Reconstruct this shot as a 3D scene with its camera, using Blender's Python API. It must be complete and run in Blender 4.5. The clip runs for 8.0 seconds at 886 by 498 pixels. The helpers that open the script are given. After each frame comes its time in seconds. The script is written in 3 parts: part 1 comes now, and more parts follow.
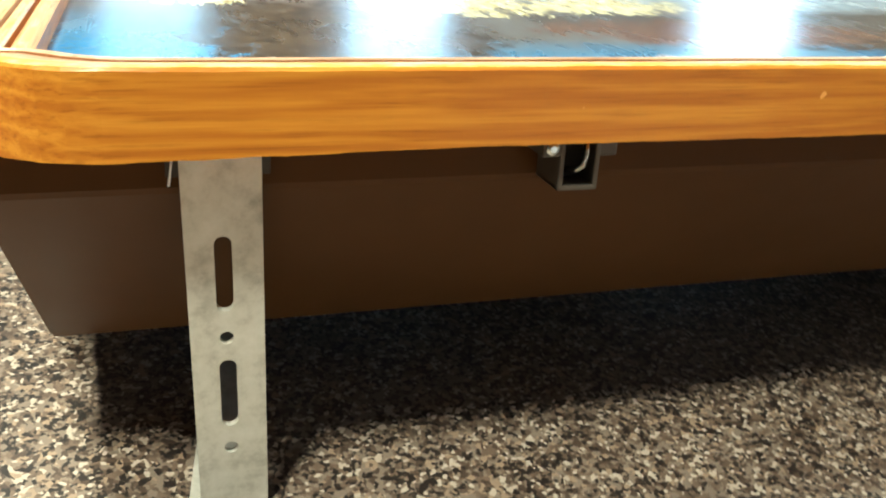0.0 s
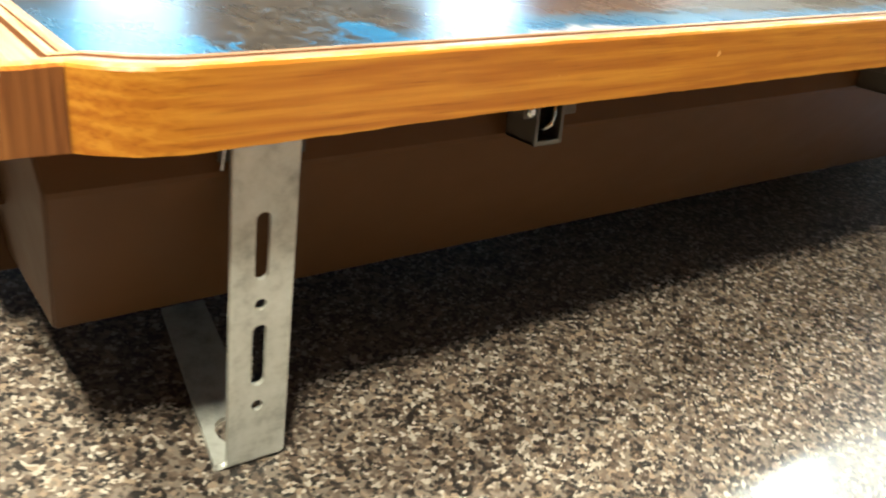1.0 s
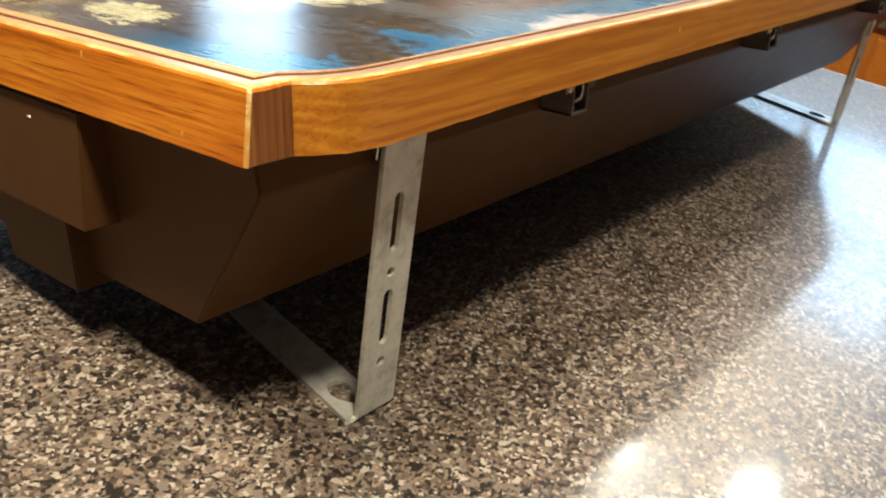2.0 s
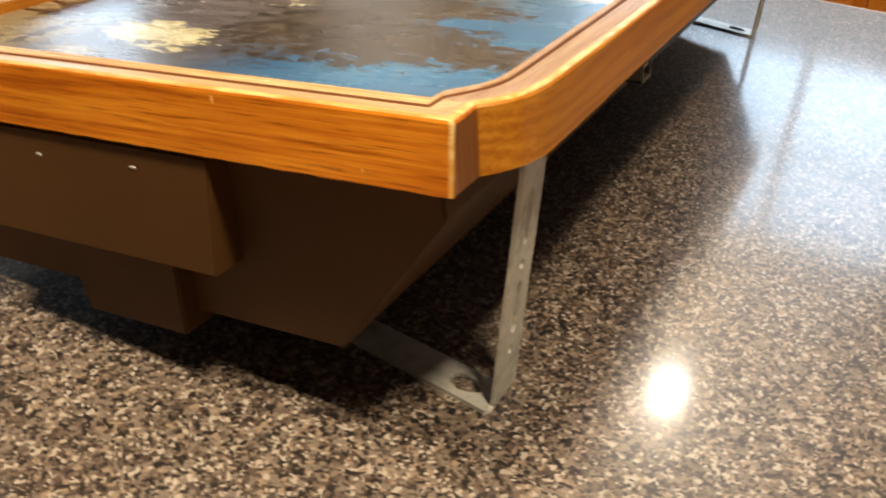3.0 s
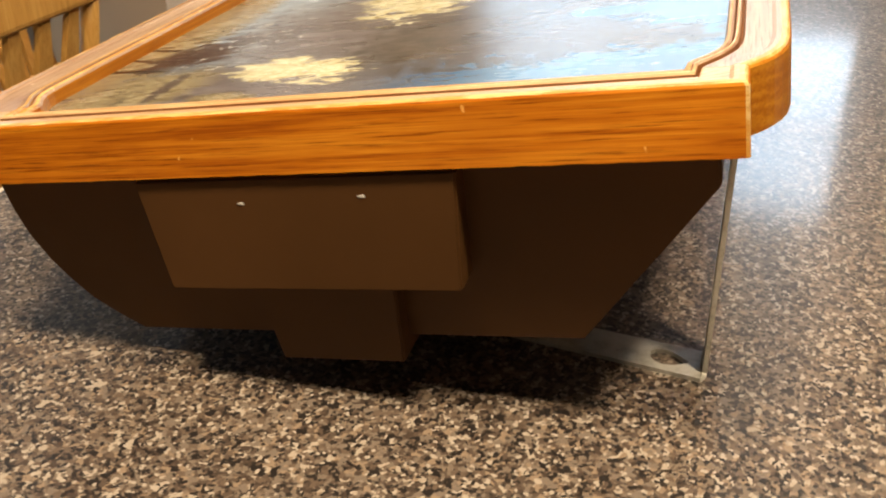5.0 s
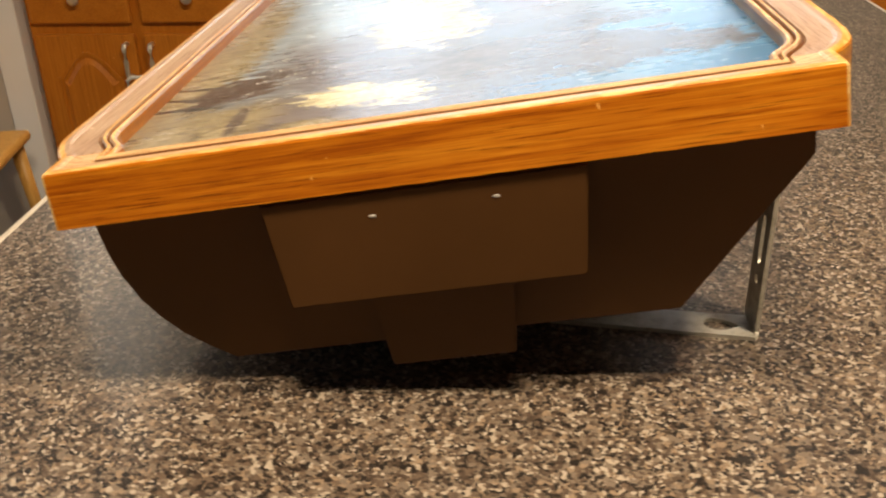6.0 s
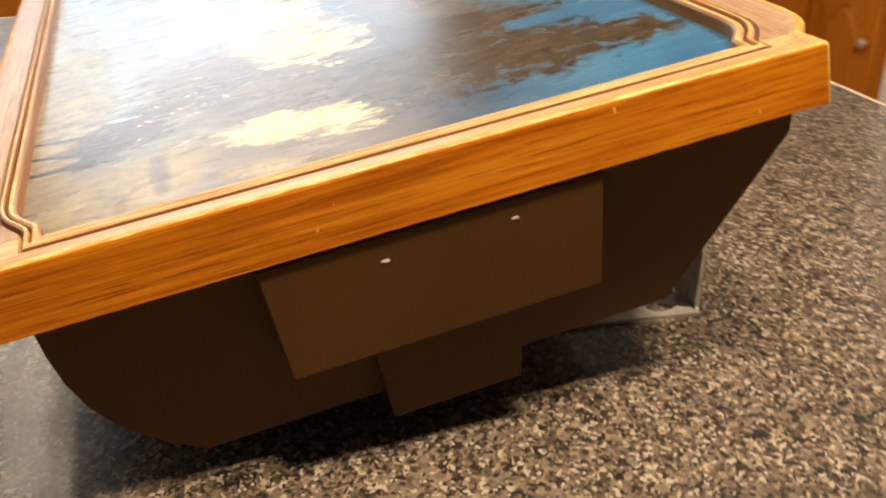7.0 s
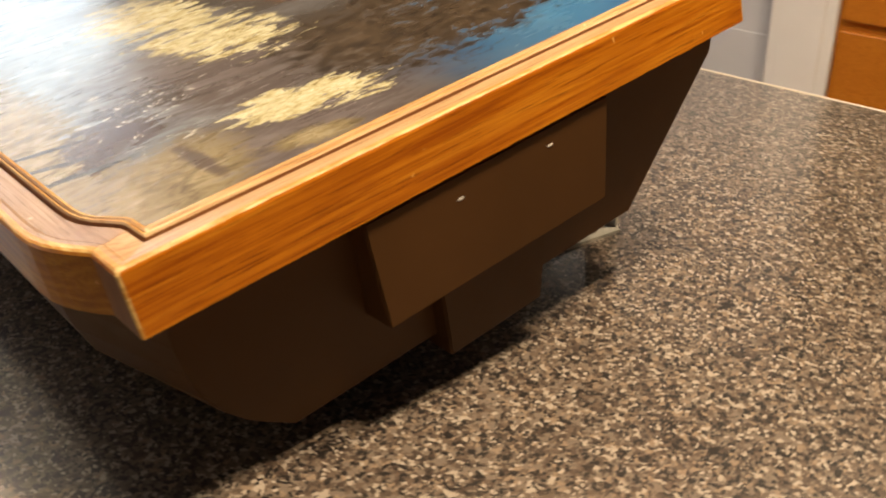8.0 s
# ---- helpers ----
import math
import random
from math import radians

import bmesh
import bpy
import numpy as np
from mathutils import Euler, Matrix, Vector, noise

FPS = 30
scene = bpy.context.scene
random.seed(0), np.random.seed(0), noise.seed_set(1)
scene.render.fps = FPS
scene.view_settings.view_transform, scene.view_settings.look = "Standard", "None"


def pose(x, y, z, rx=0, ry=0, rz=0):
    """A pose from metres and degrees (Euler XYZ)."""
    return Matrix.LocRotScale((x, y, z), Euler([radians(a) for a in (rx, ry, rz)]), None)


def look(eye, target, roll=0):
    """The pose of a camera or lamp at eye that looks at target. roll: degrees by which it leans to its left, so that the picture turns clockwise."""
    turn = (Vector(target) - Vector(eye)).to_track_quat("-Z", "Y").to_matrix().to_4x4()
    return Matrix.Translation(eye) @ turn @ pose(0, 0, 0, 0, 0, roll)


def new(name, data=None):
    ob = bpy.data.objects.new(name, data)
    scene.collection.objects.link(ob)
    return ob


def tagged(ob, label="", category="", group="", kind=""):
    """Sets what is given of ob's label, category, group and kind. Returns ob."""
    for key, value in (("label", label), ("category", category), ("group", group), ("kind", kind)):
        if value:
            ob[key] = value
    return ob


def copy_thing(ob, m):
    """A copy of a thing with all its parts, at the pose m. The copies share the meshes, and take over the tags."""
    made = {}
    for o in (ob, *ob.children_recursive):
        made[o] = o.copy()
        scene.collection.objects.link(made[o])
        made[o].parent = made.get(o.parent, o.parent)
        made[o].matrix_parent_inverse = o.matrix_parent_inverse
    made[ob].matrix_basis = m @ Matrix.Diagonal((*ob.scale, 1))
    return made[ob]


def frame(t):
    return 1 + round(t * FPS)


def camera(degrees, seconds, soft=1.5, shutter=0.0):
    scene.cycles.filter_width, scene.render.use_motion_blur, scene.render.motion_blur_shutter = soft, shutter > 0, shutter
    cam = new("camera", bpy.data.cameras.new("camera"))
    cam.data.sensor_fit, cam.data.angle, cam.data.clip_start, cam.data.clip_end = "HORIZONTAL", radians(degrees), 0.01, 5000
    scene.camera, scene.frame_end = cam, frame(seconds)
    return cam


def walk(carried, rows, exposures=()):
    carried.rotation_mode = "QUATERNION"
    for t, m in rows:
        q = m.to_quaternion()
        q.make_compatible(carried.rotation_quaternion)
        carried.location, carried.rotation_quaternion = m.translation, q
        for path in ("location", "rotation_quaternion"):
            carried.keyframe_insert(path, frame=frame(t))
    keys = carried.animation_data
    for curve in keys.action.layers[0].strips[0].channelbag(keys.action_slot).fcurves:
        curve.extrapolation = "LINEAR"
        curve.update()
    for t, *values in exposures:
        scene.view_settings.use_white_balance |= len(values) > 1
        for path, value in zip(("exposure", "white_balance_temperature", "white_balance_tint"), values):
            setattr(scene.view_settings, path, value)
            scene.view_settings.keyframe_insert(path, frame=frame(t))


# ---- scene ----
cam = camera(51.03, 8.0, soft=2.0, shutter=0.4)
PATH = [
    (0, (-0.0122, -0.3393, 0.3467), (0.5715, 1.2971, -0.6440), 6.34),
    (0.5, (-0.0660, -0.3325, 0.3458), (0.7468, 1.1714, -0.6923), 7.91),
    (1, (-0.1479, -0.3376, 0.3608), (0.9229, 1.0246, -0.6381), 9.60),
    (1.2, (-0.2059, -0.3292, 0.3651), (0.9641, 0.9658, -0.6116), 9.52),
    (2.3, (-0.3703, -0.2628, 0.3716), (1.1050, 0.6714, -0.6035), 8.54),
    (2.5, (-0.3904, -0.2319, 0.3853), (1.1089, 0.6235, -0.6249), 8.05),
    (3, (-0.4254, -0.1542, 0.3876), (1.1250, 0.5735, -0.6453), 5.16),
    (3.5, (-0.4634, -0.0708, 0.3801), (1.1313, 0.5684, -0.6439), 3.75),
    (4, (-0.4775, -0.0202, 0.3731), (1.1288, 0.6128, -0.6364), 1.86),
    (4.2, (-0.4599, -0.0164, 0.3664), (1.1552, 0.6216, -0.6257), 0.89),
    (5.3, (-0.5342, 0.0512, 0.3715), (1.1708, 0.4627, -0.5896), -2.42),
    (5.5, (-0.5522, 0.0839, 0.3766), (1.1884, 0.3453, -0.5731), -0.99),
    (6, (-0.5892, 0.1859, 0.3677), (1.1921, 0.3162, -0.5323), -1.53),
    (6.5, (-0.5238, 0.2479, 0.3757), (1.2585, 0.1699, -0.5284), -2.42),
    (7, (-0.5113, 0.3642, 0.3709), (1.1751, -0.1733, -0.5602), -0.98),
    (7.5, (-0.5132, 0.4702, 0.3619), (1.0395, -0.3883, -0.5610), -1.07),
    (8, (-0.4565, 0.5815, 0.3520), (0.9089, -0.5667, -0.5522), -1.58),
]
EXPOSURES = [(0, 1.22, 5250, -9), (1.2, 1.10, 5300, -5), (2.5, 0.20, 6200, 6), (4.2, 0.38, 6700, 9), (5.5, 0.24, 6850, 10), (7.0, 0.18, 7050, 11), (7.5, 0.27, 7050, 11), (8, 0.14, 7050, 12)]
walk(cam, [(t, look(eye, target, roll)) for t, eye, target, roll in PATH], EXPOSURES)

# ---- world and lights ----
# z = 0 is the worktop; the floor lies 0.91 below it, the ceiling 1.64 above it
FLOOR, CEIL = -0.91, 1.64
EAST, NORTH, SOUTH, WEST = 2.52, 3.9, -2.26, -3.2
world = bpy.data.worlds.new("world")
scene.world = world
world.use_nodes = True
wn = world.node_tree
sky = wn.nodes.new("ShaderNodeTexSky")
sky.sky_type, sky.sun_disc = "NISHITA", False
sky.sun_elevation, sky.sun_rotation = radians(35), radians(150)
wn.links.new(sky.outputs[0], wn.nodes["Background"].inputs[0])
wn.nodes["Background"].inputs[1].default_value = 0.12


def area(name, m, sx, sy, watts, color):
    d = bpy.data.lights.new(name, "AREA")
    d.shape, d.size, d.size_y, d.energy, d.color = "RECTANGLE", sx, sy, watts, color
    ob = new(name, d)
    ob.matrix_world = m
    return ob


DAY = (0.62, 0.80, 1.0)
WARM = (1.0, 0.74, 0.46)
COOL = (1.0, 0.81, 0.58)
# daylight in the window openings
area("daylight_sink_window", pose(EAST + 0.02, 0.285, 0.80, 0, 90, 0), 0.62, 1.33, 10.5, (0.64, 0.81, 1.0))
area("daylight_corner_window", pose(EAST + 0.02, 3.30, 0.32, 0, 90, 0), 0.70, 0.66, 9.5, DAY)
area("daylight_patio_window", pose(1.10, NORTH + 0.02, 0.32, -90, 0, 0), 0.44, 0.70, 3.6, DAY)
area("daylight_side_window", pose(0.02, NORTH + 0.02, 0.32, -90, 0, 0), 0.40, 0.70, 1.5, DAY)


def lamp(name, x, y, watts, color, drop, kind, r=0.05):
    d = bpy.data.lights.new(name, kind)
    d.energy, d.color, d.shadow_soft_size = watts, color, r
    if kind == "SPOT":
        d.spot_size, d.spot_blend = radians(150), 0.5
    ob = new(name, d)
    ob.matrix_world = pose(x, y, CEIL - drop)


# recessed lamps over the peninsula, the third added unseen to brighten the chairs, a flush lamp over the sink
LAMPS = [(-0.38, -0.44, 126, COOL), (-0.45, 0.24, 100, COOL), (0.7, 2.6, 12, WARM)]
for lx, ly, lw, lc in LAMPS:
    lamp("recessed_lamp_light", lx, ly, lw, lc, 0.03, "SPOT", 0.10)
SINK_LAMPS = [(2.05, 0.16, 11), (2.03, 0.62, 24)]
for lx, ly, lw in SINK_LAMPS:
    lamp("sink_lamp_light", lx, ly, lw, (1.0, 0.86, 0.68), 0.14, "POINT", 0.045)


# ---- materials ----
def material(name, rough=0.5, metal=0.0, color=(0.5, 0.5, 0.5), spec=0.5):
    m = bpy.data.materials.new(name)
    m.use_nodes = True
    b = m.node_tree.nodes["Principled BSDF"]
    b.inputs["Roughness"].default_value = rough
    b.inputs["Metallic"].default_value = metal
    b.inputs["Base Color"].default_value = (*color, 1)
    b.inputs["Specular IOR Level"].default_value = spec
    return m, m.node_tree, b


def node(nt, kind, **values):
    n = nt.nodes.new(kind)
    for key, value in values.items():
        n.inputs[key.replace("_", " ")].default_value = value
    return n


def coords(nt, scale=(1, 1, 1), rot=(0, 0, 0), shift=(0, 0, 0)):
    tc = nt.nodes.new("ShaderNodeTexCoord")
    mp = nt.nodes.new("ShaderNodeMapping")
    mp.inputs["Scale"].default_value, mp.inputs["Rotation"].default_value = scale, rot
    mp.inputs["Location"].default_value = shift
    nt.links.new(tc.outputs["Object"], mp.inputs[0])
    return mp.outputs[0]


def tex_noise(nt, vec, scale, detail=4, rough=0.55, distort=0.0):
    n = node(nt, "ShaderNodeTexNoise", Scale=scale, Detail=detail, Roughness=rough, Distortion=distort)
    nt.links.new(vec, n.inputs["Vector"])
    return n.outputs["Fac"]


def ramp(nt, fac, stops, constant=False):
    r = nt.nodes.new("ShaderNodeValToRGB")
    r.color_ramp.interpolation = "CONSTANT" if constant else "LINEAR"
    e = r.color_ramp.elements
    while len(e) < len(stops):
        e.new(0.5)
    for k, (p, c) in zip(e, stops):
        k.position, k.color = p, (*c, 1)
    nt.links.new(fac, r.inputs[0])
    return r.outputs[0]


def mix(nt, fac, a, b, blend="MIX"):
    n = nt.nodes.new("ShaderNodeMix")
    n.data_type, n.blend_type = "RGBA", blend
    for sock, v in ((n.inputs[0], fac), (n.inputs[6], a), (n.inputs[7], b)):
        if isinstance(v, (int, float)):
            sock.default_value = v
        elif isinstance(v, tuple):
            sock.default_value = (*v, 1)
        else:
            nt.links.new(v, sock)
    return n.outputs[2]


def maths(nt, op, a, b=0.0, clamp=False):
    n = nt.nodes.new("ShaderNodeMath")
    n.operation, n.use_clamp = op, clamp
    for sock, v in zip(n.inputs, (a, b)):
        if isinstance(v, (int, float)):
            sock.default_value = v
        else:
            nt.links.new(v, sock)
    return n.outputs[0]


def bump(nt, b, height, strength=0.3, dist=0.001):
    n = node(nt, "ShaderNodeBump", Strength=strength, Distance=dist)
    nt.links.new(height, n.inputs["Height"])
    nt.links.new(n.outputs[0], b.inputs["Normal"])


def grey(nt, fac, lo, hi):
    n = nt.nodes.new("ShaderNodeMapRange")
    n.inputs[3].default_value, n.inputs[4].default_value = lo, hi
    nt.links.new(fac, n.inputs[0])
    return n.outputs[0]


def wood(name, dark, mid, light, along="x", rough=0.3, fine=1.0, figure=0.0, rub=None, pores=0.8):
    m, nt, b = material(name, rough, spec=0.32)

    def stretched(across, length, shift=(0, 0, 0)):
        k = [across * fine] * 3
        k["xyz".index(along)] = length * fine
        return coords(nt, tuple(k), shift=shift)

    plank = tex_noise(nt, stretched(60, 3.2), 1.0, 4, 0.6, 0.5)
    grain = tex_noise(nt, stretched(400, 8, (3, 1, 7)), 1.0, 4, 0.65, 0.5)
    pore = tex_noise(nt, stretched(800, 24, (9, 4, 2)), 1.0, 3, 0.6, 0.2)
    soft = tex_noise(nt, coords(nt, (14, 14, 14)), 1.0, 3)
    wave = nt.nodes.new("ShaderNodeTexWave")
    wave.wave_type, wave.bands_direction, wave.wave_profile = "BANDS", "Z" if along != "z" else "X", "SIN"
    for key, value in (("Scale", 1.7), ("Distortion", 14.0), ("Detail", 4.0), ("Detail Scale", 0.8), ("Detail Roughness", 0.55)):
        wave.inputs[key].default_value = value
    nt.links.new(stretched(25, 2.4, (0.4, 0.2, 0.9)), wave.inputs["Vector"])
    tone = maths(nt, "ADD", maths(nt, "MULTIPLY", plank, 0.40), maths(nt, "MULTIPLY", grain, 0.56 - figure))
    tone = maths(nt, "ADD", tone, maths(nt, "MULTIPLY", wave.outputs["Fac"], figure))
    nick = tex_noise(nt, coords(nt, (95, 95, 95), shift=(4, 2, 6)), 1.0, 2, 0.5)
    c = ramp(nt, tone, [(0.37, dark), (0.47, mid), (0.59, light)])
    c = mix(nt, pores, c, ramp(nt, pore, [(0.33, (0.32, 0.22, 0.13)), (0.43, (0.85, 0.80, 0.74)), (0.52, (1, 1, 1))]), "MULTIPLY")
    c = mix(nt, grey(nt, soft, -0.25, 0.65), c, dark)
    c = mix(nt, ramp(nt, nick, [(0.0, (0, 0, 0)), (0.752, (0, 0, 0)), (0.765, (0.75, 0.75, 0.75))]), c, tuple(min(0.8, 1.25 * v + 0.08) for v in light))
    if rub:
        # rubbed through in patches only
        patch = tex_noise(nt, stretched(110, 30, (6, 3, 5)), 1.0, 4, 0.65)
        c = mix(nt, ramp(nt, patch, [(0.44, (0, 0, 0)), (0.56, (1, 1, 1))]), rub, c)
    nt.links.new(c, b.inputs["Base Color"])
    nt.links.new(grey(nt, grain, rough - 0.05, rough + 0.12), b.inputs["Roughness"])
    bump(nt, b, maths(nt, "ADD", grain, pore), 0.22, 0.0004)
    return m


OAK = ((0.31, 0.072, 0.003), (0.53, 0.160, 0.007), (0.68, 0.262, 0.018))
oak_x = wood("honey_wood_long", (0.33, 0.108, 0.008), (0.42, 0.155, 0.011), (0.53, 0.232, 0.021), "x", figure=0.13, pores=0.4)
oak_y = wood("honey_wood_cross", *OAK, "y")
oak_end = wood("honey_wood_end_grain", (0.13, 0.042, 0.010), (0.22, 0.080, 0.018), (0.31, 0.125, 0.030), "z", 0.45)
WORN_OAK = ((0.55, 0.31, 0.09), (0.74, 0.50, 0.19), (0.82, 0.62, 0.30))
worn_x = wood("rubbed_wood_long", *WORN_OAK, "x", 0.36, rub=(0.54, 0.26, 0.055))
worn_y = wood("rubbed_wood_cross", *WORN_OAK, "y", 0.36, rub=(0.54, 0.26, 0.055))
# rail tops: window sheen put into the colour as paler, greyer wood
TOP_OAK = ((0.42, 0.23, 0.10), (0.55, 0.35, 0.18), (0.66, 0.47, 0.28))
top_x = wood("sheen_pale_wood_long", (0.29, 0.170, 0.100), (0.39, 0.255, 0.165), (0.49, 0.355, 0.25), "x", 0.34)
top_y = wood("sheen_pale_wood_cross", *TOP_OAK, "y", 0.34)
groove_mat = material("dark_stain_in_grooves", 0.5, 0.0, (0.20, 0.075, 0.022))[0]
CAB = ((0.45, 0.140, 0.012), (0.54, 0.185, 0.019), (0.61, 0.225, 0.028))
cab_y = wood("cabinet_wood", *CAB, "z", 0.35, 0.5, pores=0.4)
cab_h = wood("cabinet_wood_flat", *CAB, "y", 0.35, 0.5, pores=0.4)
chair_wood = wood("chair_wood", (0.50, 0.25, 0.055), (0.60, 0.33, 0.085), (0.68, 0.40, 0.12), "z", 0.3, 0.6, pores=0.4)


def make_laminate():
    m, nt, b = material("speckled_laminate", 0.16, spec=1.0)
    tc = nt.nodes.new("ShaderNodeTexCoord")
    warp = node(nt, "ShaderNodeTexNoise", Scale=150.0, Detail=2.0)
    nt.links.new(tc.outputs["Object"], warp.inputs["Vector"])
    add = nt.nodes.new("ShaderNodeVectorMath")
    add.operation = "MULTIPLY_ADD"
    add.inputs[1].default_value = (0.0038, 0.0038, 0.0038)
    nt.links.new(warp.outputs["Color"], add.inputs[0])
    nt.links.new(tc.outputs["Object"], add.inputs[2])

    def cells(scale, shift):
        mp = nt.nodes.new("ShaderNodeMapping")
        mp.inputs["Location"].default_value = (shift, shift * 0.7, 0)
        nt.links.new(add.outputs[0], mp.inputs[0])
        v = node(nt, "ShaderNodeTexVoronoi", Scale=scale, Randomness=1.0)
        nt.links.new(mp.outputs[0], v.inputs["Vector"])
        sp = nt.nodes.new("ShaderNodeSeparateColor")
        nt.links.new(v.outputs["Color"], sp.inputs[0])
        return sp.outputs[0], sp.outputs[1]

    a, a2 = cells(262, 0)
    c, c2 = cells(440, 5.3)
    base = ramp(nt, a, [(0.0, (0.012, 0.008, 0.006)), (0.20, (0.058, 0.039, 0.028)), (0.36, (0.128, 0.090, 0.064)), (0.56, (0.182, 0.144, 0.112)),
                        (0.74, (0.265, 0.195, 0.135)), (0.88, (0.40, 0.340, 0.272))], True)
    fine = ramp(nt, c, [(0.0, (0.014, 0.010, 0.008)), (0.30, (0.092, 0.064, 0.046)), (0.56, (0.182, 0.142, 0.108)), (0.88, (0.42, 0.365, 0.30))], True)
    col = mix(nt, ramp(nt, c2, [(0, (0, 0, 0)), (0.56, (1, 1, 1))], True), base, fine)
    cloud = tex_noise(nt, tc.outputs["Object"], 14, 3)
    col = mix(nt, 0.5, col, ramp(nt, cloud, [(0.3, (0.75, 0.73, 0.72)), (0.7, (1, 1, 1))]), "MULTIPLY")
    nt.links.new(col, b.inputs["Base Color"])
    smear = tex_noise(nt, tc.outputs["Object"], 30, 5, 0.65)
    nt.links.new(grey(nt, smear, 0.32, 0.48), b.inputs["Roughness"])
    b.inputs["Coat Weight"].default_value = 0.85
    b.inputs["Coat Roughness"].default_value = 0.11
    bump(nt, b, tex_noise(nt, tc.outputs["Object"], 260, 2), 0.10, 0.0004)
    return m


laminate = make_laminate()
# pale colour stands in for the highlight along the counter's edge
edge_highlight_mat = material("highlight_pale_edge", 0.35, 0.0, (0.60, 0.54, 0.45))[0]


def make_plastic():
    m, nt, b = material("dark_brown_shell", 0.48, spec=0.1)
    v = coords(nt)
    n = tex_noise(nt, v, 6, 4)
    nt.links.new(ramp(nt, n, [(0.3, (0.072, 0.0320, 0.0098)), (0.7, (0.094, 0.0420, 0.0135))]), b.inputs["Base Color"])
    nt.links.new(grey(nt, tex_noise(nt, v, 40, 4), 0.40, 0.54), b.inputs["Roughness"])
    bump(nt, b, tex_noise(nt, v, 900, 2), 0.12, 0.0003)
    return m


shell_mat = make_plastic()


def make_steel():
    m, nt, b = material("galvanised_steel", 0.45, 0.5)
    v = coords(nt)
    n = tex_noise(nt, v, 55, 5, 0.7)
    c = ramp(nt, n, [(0.25, (0.34, 0.32, 0.27)), (0.5, (0.62, 0.60, 0.53)), (0.75, (0.74, 0.72, 0.66))])
    nt.links.new(c, b.inputs["Base Color"])
    nt.links.new(grey(nt, n, 0.52, 0.34), b.inputs["Roughness"])
    bump(nt, b, tex_noise(nt, v, 420, 3), 0.15, 0.0003)
    return m


steel = make_steel()
chrome = material("bright_steel", 0.22, 1.0, (0.75, 0.74, 0.70))[0]
staple_mat = material("bright_staple", 0.38, 0.6, (0.88, 0.87, 0.84))[0]
latch_mat = material("latch_steel", 0.5, 0.7, (0.12, 0.10, 0.08))[0]
tab_mat = material("dark_tab_steel", 0.5, 0.5, (0.06, 0.05, 0.04))[0]
black = material("black_inside", 0.7, 0.0, (0.01, 0.009, 0.008))[0]
brass = material("satin_knob", 0.34, 0.8, (0.80, 0.75, 0.66))[0]
white_plastic = material("white_plastic", 0.35, 0.0, (0.8, 0.8, 0.78))[0]


def paint(name, color, rough=0.55):
    m, nt, b = material(name, rough)
    v = coords(nt)
    n = tex_noise(nt, v, 3, 5)
    lo = tuple(c * 0.92 for c in color)
    nt.links.new(ramp(nt, n, [(0.3, lo), (0.7, color)]), b.inputs["Base Color"])
    bump(nt, b, tex_noise(nt, v, 180, 3), 0.15, 0.0008)
    return m


wall_paint = paint("warm_beige_wall", (0.20, 0.165, 0.125))
tan_paint = paint("pale_tan_wall", (0.56, 0.49, 0.41))
ceil_paint = paint("ceiling_white", (0.50, 0.48, 0.45))
trim_white = paint("white_gloss_trim", (0.90, 0.89, 0.88), 0.35)
grey_paint = paint("grey_door_paint", (0.64, 0.66, 0.71), 0.45)
floor_mat = paint("grey_floor_tile", (0.20, 0.19, 0.18), 0.3)


